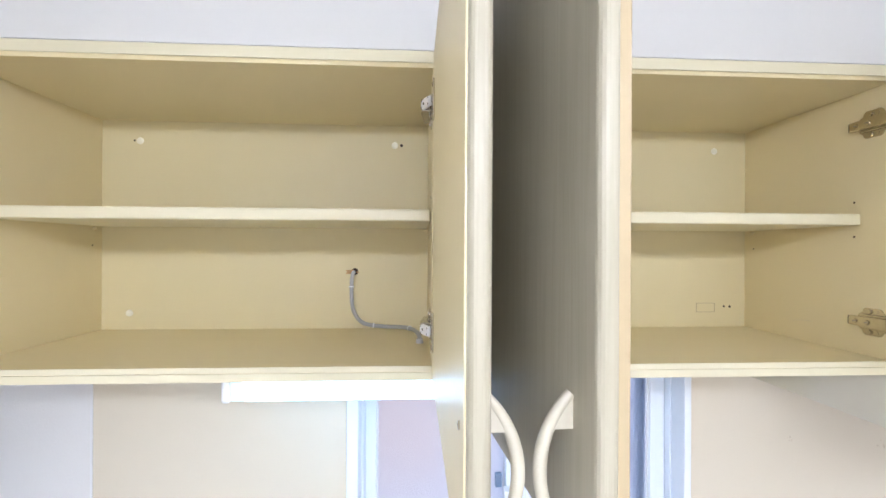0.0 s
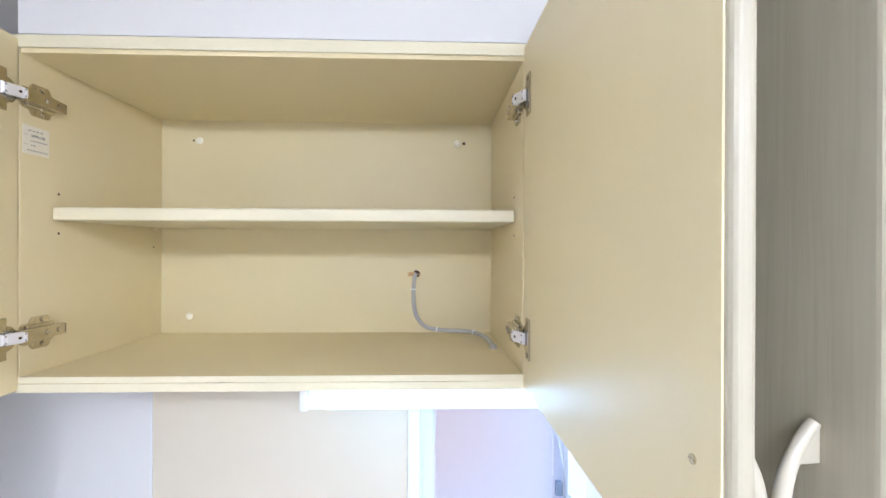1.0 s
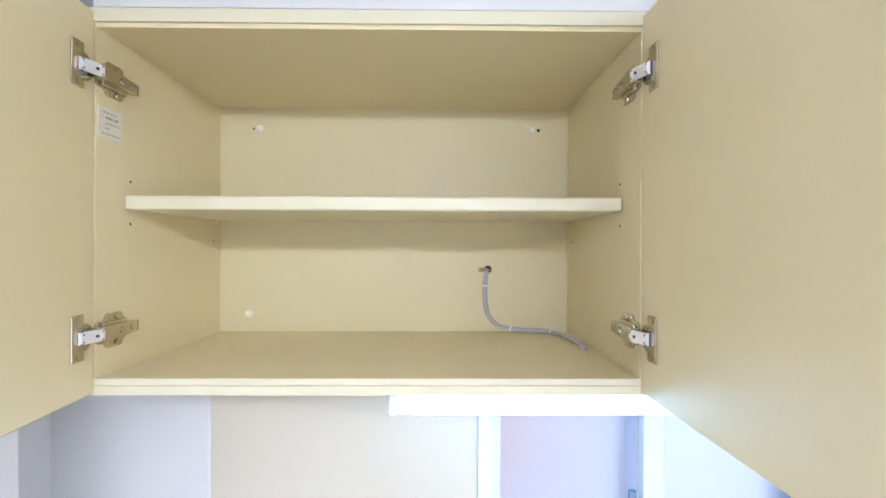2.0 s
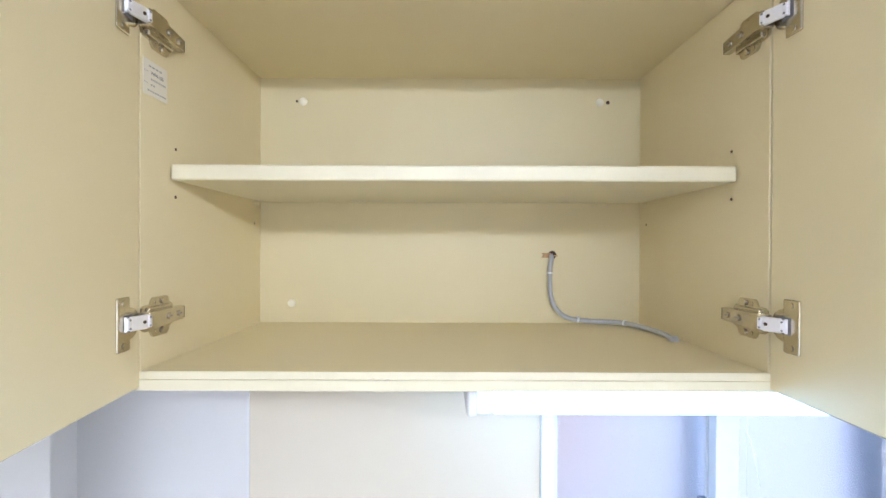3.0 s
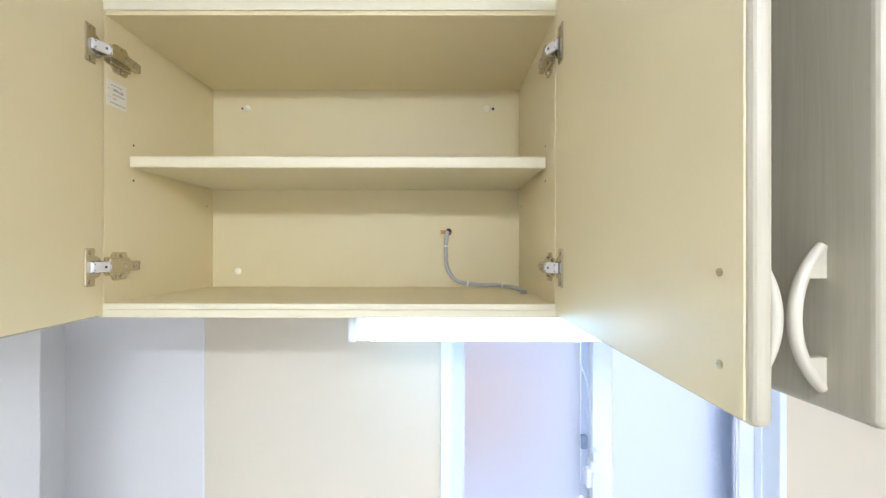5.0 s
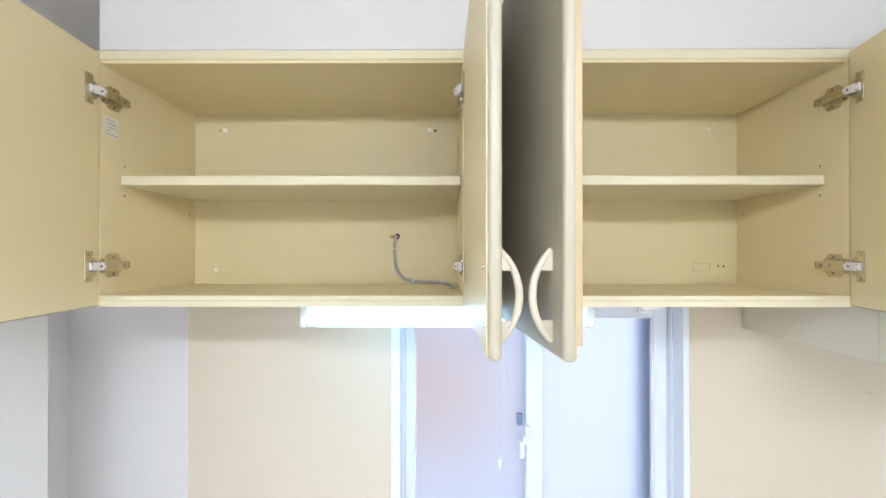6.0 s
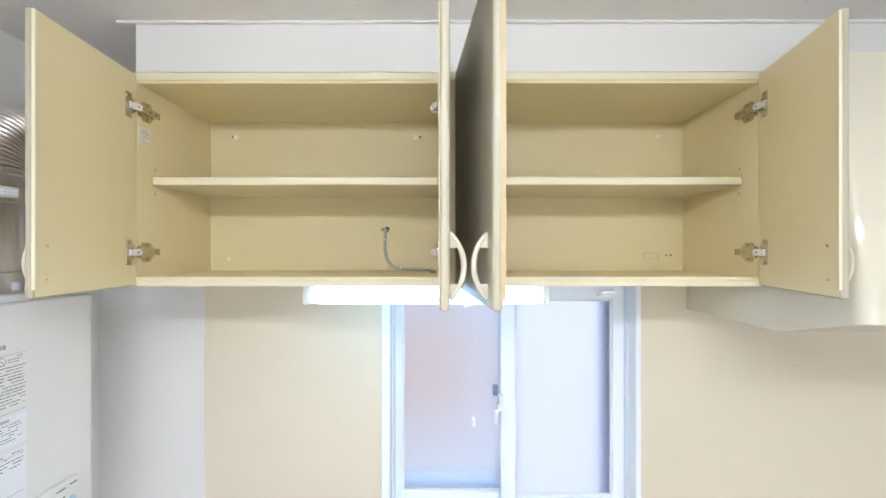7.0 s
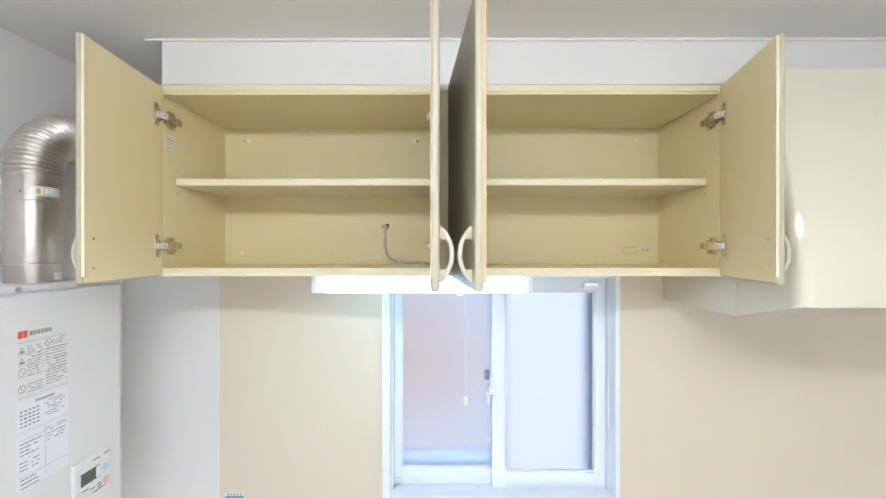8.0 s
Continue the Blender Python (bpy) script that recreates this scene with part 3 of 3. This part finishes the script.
door((0.7322, -0.002), (0.6680, -0.280), 0.285, -1, 0.001, 0.033)
hinge(-CW + TH, 1, (-0.7245, -0.033))
hinge(-0.020, -1, (-0.0245, -0.031))
hinge(0.020, 1, (0.0430, -0.031))
hinge(CW - TH, -1, (0.7210, -0.033))

# ---- cable in the cabinet ----
cable = thing("power_cable", (-0.1, 0.25, CB + 0.021), "grey power cable coming out of the cabinet's back board", "cable")
line = smooth_line([(-0.186, 0.334, 1.897), (-0.187, 0.314, 1.895), (-0.190, 0.314, 1.872), (-0.189, 0.314, 1.830), (-0.181, 0.312, 1.803), (-0.160, 0.309, 1.784), (-0.120, 0.306, 1.778), (-0.070, 0.300, 1.7765), (-0.046, 0.256, 1.776), (-0.038, 0.191, 1.776), (-0.038, 0.166, 1.768)])
part("sheath", tube(bmesh.new(), line, 0.0043, 10), CABLE, cable, shade=True)
for p, d in (((-0.1903, 0.314, 1.866), (0, 0, 1)), ((-0.140, 0.307, 1.7805), (1, 0, -0.2)), ((-0.060, 0.291, 1.7765), (0.5, -0.8, 0))):
    p, d = Vector(p), Vector(d).normalized()
    part("cable_clip", rod(bmesh.new(), p - d * 0.0015, p + d * 0.0015, 0.0056, 12), PLASTIC, cable, "small white cable clip")
bm = bmesh.new()
for k in range(4):
    box(bm, -0.2035 + 0.0012 * (k % 3), -0.187, CD - 0.0180, CD - 0.0135, 1.8940 + 0.0022 * k, 1.8960 + 0.0022 * k, bevel=0.0004)
box(bm, -0.180, -0.1745, CD - 0.0175, CD - 0.0135, 1.8965, 1.8990, bevel=0.0004)
part("splinter", bm, WOOD_RAW, cabinet, "splintered raw wood at the cable hole")
dot(-0.184, BY, 1.899, 0.008, DARK, (0, -1, 0), "cable_hole", 0.0006)
part("plug", rod(bmesh.new(), (-0.038, 0.166, 1.7705), (-0.038, 0.166, 1.779), 0.0075, 16, 0.006), CABLE, cable, "grey cable grommet")

# ---- lamp under the cabinet ----
LX0, LX1, LY0, LY1, LZ0, LZ1 = -0.359, 0.257, 0.055, 0.168, 1.699, 1.750
lamp = thing("under_cabinet_light", (-0.05, 0.1, LZ0), "lit white fluorescent light fixed under the wall cabinet", "lamp")
part("housing", block(LX0 + 0.012, LX1 - 0.012, LY0 + 0.03, LY1, LZ1 - 0.018, LZ1, bevel=0.002), PLASTIC, lamp, "white housing")
part("diffuser", block(LX0 + 0.034, LX1 - 0.034, LY0 + 0.001, LY1 - 0.004, LZ0 + 0.001, LZ1 - 0.0185, bevel=0.006, segments=3), TUBE, lamp, "glowing translucent cover")
part("diffuser_front", block(LX0 + 0.034, LX1 - 0.034, LY0 + 0.001, LY0 + 0.028, LZ1 - 0.0185, LZ1 - 0.002), TUBE, lamp, "glowing upper edge of the cover")
for a, b in ((LX0 + 0.014, LX0 + 0.034), (LX1 - 0.034, LX1 - 0.014)):
    part("diffuser_end", block(a, b, LY0 + 0.0015, LY1 - 0.004, LZ0 + 0.0015, LZ1 - 0.002, bevel=0.004), TUBE_END, lamp, "dim bluish end of the cover")
for a, b in ((LX0, LX0 + 0.014), (LX1 - 0.014, LX1)):
    part("end_cap", block(a, b, LY0 - 0.001, LY1 + 0.002, LZ0 - 0.001, LZ1, bevel=0.005, segments=3), PLASTIC, lamp, "white plastic end cap")
part("pull_switch", block(0.046, 0.062, 0.120, 0.140, LZ0 - 0.014, LZ0 + 0.001, bevel=0.002), PLASTIC, lamp, "small pull switch")
part("pull_cord", tube(bmesh.new(), [(0.072, 0.163, 1.700), (0.0725, 0.163, 1.60), (0.073, 0.164, 1.50), (0.074, 0.165, 1.376)], 0.0005, 6), CORD, lamp, "thin white pull cord")
part("cord_tail", tube(bmesh.new(), smooth_line([(0.072, 0.163, 1.633), (0.080, 0.163, 1.615), (0.088, 0.163, 1.580), (0.093, 0.163, 1.552)]), 0.0009, 6), CORD, lamp, "loose knotted cord tail")
part("cord_pull", block(0.069, 0.079, 0.160, 0.170, 1.352, 1.376, bevel=0.003), PLASTIC, lamp, "small white cord pull")

# ---- range hood ----
hood = thing("range_hood", (1.05, 0.1, 1.65), "glossy white range hood on the wall beside the cabinet", "range hood")
HX0, HX1, HY1, SEAM, HTOP = 0.754, 1.354, 0.336, -0.0345, 2.250


def hood_front(f):
    """How far the cover stands out at the share f of its height: it leans back towards the top."""
    return -0.238 + 0.128 * f ** 1.6


def hood_bottom(y):
    return 1.650 + 0.050 * min(1, max(0, (SEAM - y) / 0.195))


bm = bmesh.new()
rows = []
for i in range(17):
    f = i / 16
    r = 0.012 + 0.020 * (1 - f) ** 1.5
    hy = hood_front(f)
    ring = [(HX0, SEAM), (HX0, hy + r)]
    ring += [(HX0 + r * (1 - math.cos(a)), hy + r * (1 - math.sin(a))) for a in [math.pi / 2 * k / 8 for k in range(1, 9)]]
    ring += [(HX0 + r + 0.003, hy), (HX1 - r - 0.003, hy)]
    ring += [(HX1 - r * (1 - math.cos(a)), hy + r * (1 - math.sin(a))) for a in [math.pi / 2 * (8 - k) / 8 for k in range(0, 9)]]
    ring += [(HX1, SEAM)]
    rows.append([bm.verts.new((x, y, hood_bottom(y) + (HTOP - hood_bottom(y)) * f)) for x, y in ring])
for a, b in zip(rows, rows[1:]):
    for k in range(len(a) - 1):
        bm.faces.new((a[k], a[k + 1], b[k + 1], b[k]))
bm.faces.new(rows[-1])
bm.faces.new([q for q in (rows[0][0], rows[0][-1])] + [r[-1] for r in rows[1:]] + [r[0] for r in rows[:0:-1]])
part("front_cover", bm, HOOD, hood, "curved glossy white front cover", shade=True)
part("body", block(HX0 + 0.002, HX1 - 0.002, SEAM + 0.0015, HY1, 1.703, HTOP - 0.001), HOOD, hood, "white back box")
for a in (HX0, HX1 - 0.004):
    bm = slab_from_outline(bmesh.new(), [(HY1, 1.650), (HY1, HTOP), (SEAM + 0.001, HTOP), (SEAM + 0.001, 1.650)], a, a + 0.004)
    part("side_plate", bm, HOOD, hood, "flat white side plate")
part("filter", block(HX0 + 0.05, HX1 - 0.05, 0.0, HY1 - 0.05, 1.696, 1.7035), CABLE, hood, "grey grease filter")

# ---- water heater on the side wall ----
heater = thing("water_heater", (-0.99, -0.13, 1.03), "white wall-mounted gas water heater with printed notices", "water heater")
GX, GY0, GY1, GZ0, GZ1 = -0.893, -0.340, 0.069, 1.03, 1.726
part("casing", block(WEST, GX, GY0, GY1, GZ0, GZ1, bevel=0.006, segments=3), HEATER, heater, "white enamelled front cover")
part("top_flange", block(WEST, GX - 0.02, GY0 + 0.01, GY1 - 0.01, GZ1, GZ1 + 0.016, bevel=0.002), HEATER, heater, "white top flange")


def on_face(y0, y1, z0, z1, mat, parent, name, label="", proud=0.0008):
    return part(name, block(GX - 0.001, GX + proud, 1.05 * y0, 1.05 * y1, z0, z1), mat, parent, label)


for y0, y1, z0, z1 in ((-0.2145, -0.2055, 1.6310, 1.6460), (-0.2040, -0.1950, 1.6315, 1.6465)):
    on_face(y0, y1, z0, z1, RED, heater, "logo_mark", "red logo block")
for k in range(6):
    on_face(-0.1905 + k * 0.0087, -0.1840 + k * 0.0087, 1.6340, 1.6435, SOFT_INK, heater, "logo_bar", "grey logo bar")
rng = random.Random(4)
note = on_face(-0.217, -0.099, 1.500, 1.622, HEATER, heater, "notice", "printed warning notice")


def text_rows(y0, y1, z0, z1, pitch, parent, fill=0.8):
    z = z1
    while z > z0:
        end = y0 + (y1 - y0) * (fill + (1 - fill) * rng.random())
        a = y0
        while a < end:
            b = min(end, a + 0.003 + 0.009 * rng.random())
            if rng.random() < 0.84:
                on_face(a, b, z - pitch * 0.24, z, INK, parent, "print", proud=0.0012)
            a = b + 0.0015
        z -= pitch


def pictogram(y, z, parent, tri):
    y *= 1.05
    bm = bmesh.new()
    n = 3 if tri else 14
    ring = [(y + 0.008 * math.sin(2 * math.pi * k / n), z + 0.008 * math.cos(2 * math.pi * k / n)) for k in range(n)]
    for (a, b), (c, d) in zip(ring, ring[1:] + ring[:1]):
        rod(bm, (GX + 0.0008, a, b), (GX + 0.0008, c, d), 0.0006, 4)
    if not tri:
        rod(bm, (GX + 0.0008, y - 0.005, z + 0.005), (GX + 0.0008, y + 0.005, z - 0.005), 0.0006, 4)
    else:
        box(bm, GX, GX + 0.0012, y - 0.003, y + 0.003, z - 0.003, z + 0.001)
    part("pictogram", bm, INK, parent)


for z in (1.622, 1.596, 1.572, 1.548, 1.504):
    on_face(-0.216, -0.100, z - 0.001, z, CABLE, note, "rule", proud=0.0011)
for z, tri in ((1.603, True), (1.580, True), (1.558, False), (1.522, False)):
    pictogram(-0.207, z, note, tri)
    text_rows(-0.196, -0.160, z - 0.009, z + 0.008, 0.0056, note)
pictogram(-0.148, 1.610, note, False)
text_rows(-0.137, -0.102, 1.603, 1.617, 0.0052, note)
text_rows(-0.154, -0.101, 1.512, 1.597, 0.0066, note, 0.9)
note2 = on_face(-0.217, -0.099, 1.433, 1.496, PAPER, heater, "notice", "white instruction sheet")
on_face(-0.178, -0.134, 1.485, 1.491, CABLE, note2, "heading", proud=0.0011)
text_rows(-0.158, -0.106, 1.443, 1.480, 0.0055, note2, 0.6)
for k in range(5):
    for j in range(5):
        on_face(-0.211 + k * 0.009, -0.206 + k * 0.009, 1.440 + j * 0.008, 1.4428 + j * 0.008, INK, note2, "print", proud=0.0012)
note3 = on_face(-0.217, -0.099, 1.305, 1.424, PAPER, heater, "notice", "white rating sheet")
for z in (1.412, 1.332):
    on_face(-0.214, -0.102, z, z + 0.001, CABLE, note3, "rule", proud=0.0011)
on_face(-0.156, -0.155, 1.315, 1.423, CABLE, note3, "rule", proud=0.0011)
text_rows(-0.212, -0.162, 1.345, 1.405, 0.008, note3, 0.4)
text_rows(-0.151, -0.104, 1.385, 1.418, 0.007, note3, 0.8)
text_rows(-0.210, -0.168, 1.310, 1.328, 0.009, note3, 0.7)

remote = thing("remote_control", (GX, -0.04, 1.17), "white water heater remote control with a dark display", "remote control")
RX = GX + 0.013
part("case", block(GX, RX, -0.099, 0.015, 1.180, 1.300, bevel=0.004, segments=3), HEATER, remote, "white plastic case")
part("display", block(RX - 0.002, RX + 0.0006, -0.083, -0.024, 1.236, 1.268, bevel=0.001), SCREEN, remote, "dark display window")
part("button", block(RX - 0.002, RX + 0.002, -0.037, -0.024, 1.238, 1.266, bevel=0.0015), PAPER, remote, "white rocker key")
for y, z, mt, r in ((-0.006, 1.252, BLUE, 0.009), (-0.006, 1.219, PINK, 0.009), (-0.027, 1.216, CABLE, 0.007)):
    part("button", rod(bmesh.new(), (RX - 0.002, y, z), (RX + 0.0022, y, z), r, 18), mt, remote)
for y0, y1, z in ((-0.046, -0.024, 1.285), (-0.012, 0.008, 1.287), (-0.08, -0.06, 1.222), (-0.055, -0.04, 1.216), (-0.045, -0.006, 1.204)):
    part("print", block(RX - 0.001, RX + 0.0006, y0, y1, z, z + 0.003), INK, remote)

# ---- flue ----
flue = thing("flue_duct", (-0.990, -0.088, GZ1 + 0.016), "stainless flue pipe with a corrugated elbow above the heater", "flue")
FX, FY, FR = -0.990, -0.088, 0.0545
part("pipe", rod(bmesh.new(), (FX, FY, GZ1 + 0.016), (FX, FY, 2.008), FR, 48), STEEL, flue, "smooth stainless pipe", shade=False)
flue.children[0].data.polygons.foreach_set("use_smooth", [len(p.vertices) == 4 for p in flue.children[0].data.polygons])
for z in (1.787, 1.938, 1.998):
    ring = [(FX + (FR + 0.0005) * math.cos(a), FY + (FR + 0.0005) * math.sin(a), z) for a in [2 * math.pi * k / 48 for k in range(49)]]
    part("band", tube(bmesh.new(), ring, 0.0016, 6), STEEL, flue, "rolled bead", shade=True)
part("clamp_screw", rod(bmesh.new(), (FX + 0.016, FY - 0.048, 1.957), (FX + 0.020, FY - 0.060, 1.957), 0.0035, 10), NICKEL, flue)
BR = 0.106
centre = []
for k in range(361):
    a = math.pi / 2 * k / 360
    centre.append((FX, FY + BR * (1 - math.cos(a)), 2.008 + BR * math.sin(a)))
for k in range(1, 701):
    centre.append((FX, FY + BR + (NORTH - FY - BR) * k / 700, 2.008 + BR))
part("elbow", tube(bmesh.new(), centre, lambda q: FR - 0.0020 + 0.0052 * abs(math.sin(q * math.pi * 60)) ** 0.7, 40, up=(1, 0, 0)), DUCT, flue, "corrugated flexible elbow", shade=True)


def wrap(a0, a1, z0, z1, mat, parent, name, label="", off=0.0008):
    bm = bmesh.new()
    n = 10
    cols = []
    for k in range(n + 1):
        a = radians(a0 + (a1 - a0) * k / n)
        cols.append([bm.verts.new((FX + rr * math.cos(a), FY + rr * math.sin(a), z)) for z, rr in ((z0, FR + off), (z1, FR + off), (z1, FR - 0.001), (z0, FR - 0.001))])
    for u, v in zip(cols, cols[1:]):
        for k in range(4):
            bm.faces.new((u[k], v[k], v[(k + 1) % 4], u[(k + 1) % 4]))
    bm.faces.new(cols[0][::-1])
    bm.faces.new(cols[-1])
    return part(name, bm, mat, parent, label)


lab = wrap(-50, 12, 1.947, 1.970, LABEL, flue, "label", "small silver sticker with a pale olive mark")
wrap(-42, -34, 1.952, 1.965, OLIVE, lab, "print", off=0.0012)
wrap(-27, 9, 1.9495, 1.9675, INK, lab, "frame", off=0.0010)
wrap(-26, 8, 1.9505, 1.9665, PAPER, lab, "frame", off=0.0012)
for z in (1.953, 1.958, 1.962):
    wrap(-22, 4, z, z + 0.0014, CABLE, lab, "print", off=0.0014)
wrap(-5, 18, 1.748, 1.765, PAPER, flue, "label", "small grey sticker")

# ---- small sticker on the wall panel ----
PY = NORTH - 0.004
sign = solid("wall_sticker", block(-0.738, -0.676, PY - 0.0012, PY, 0.90, 0.988), TEAL, "teal and white notice sticker on the beige wall panel", "sticker")
bar = part("heading", block(-0.738, -0.676, PY - 0.002, PY - 0.0012, 0.979, 0.988), PAPER, sign, "pale heading band")
for k in range(5):
    part("print", block(-0.732 + k * 0.011, -0.725 + k * 0.011, PY - 0.0026, PY - 0.002, 0.981, 0.986), INK, bar)

# ---- marks left on the wall panel ----
rng = random.Random(9)
for cx, cz, n in ((0.855, 1.501, 6), (1.094, 1.479, 7)):
    for k in range(n):
        x, z = cx + rng.uniform(-0.012, 0.012), cz + rng.uniform(-0.010, 0.010)
        part("mark", rod(bmesh.new(), (x, PY - 0.0004, z), (x, PY + 0.001, z), rng.uniform(0.0012, 0.0028), 8), STAIN, kitchen_panel)
part("screw", rod(bmesh.new(), (GX - 0.022, -0.205, 1.734), (GX - 0.0165, -0.205, 1.734), 0.006, 14), CABLE, heater, "grey flange screw")

# ---- small wear on the cabinet ----
for k in range(7):
    x = -0.474 + 0.0035 * k
    z = CB + 0.0128 + 0.0011 * math.sin(2.1 * k)
    part("chip", block(x, x + 0.0036, -0.0024, -0.0016, z, z + 0.0007), STAIN, cabinet)
for k in range(6):
    y = 0.150 + 0.007 * k
    z = 1.812 - 0.0006 * k * k * 0.3
    part("scratch", block(CW - TH - 0.0003, CW - TH + 0.001, y, y + 0.007, z, z + 0.0007), STAIN, cabinet)
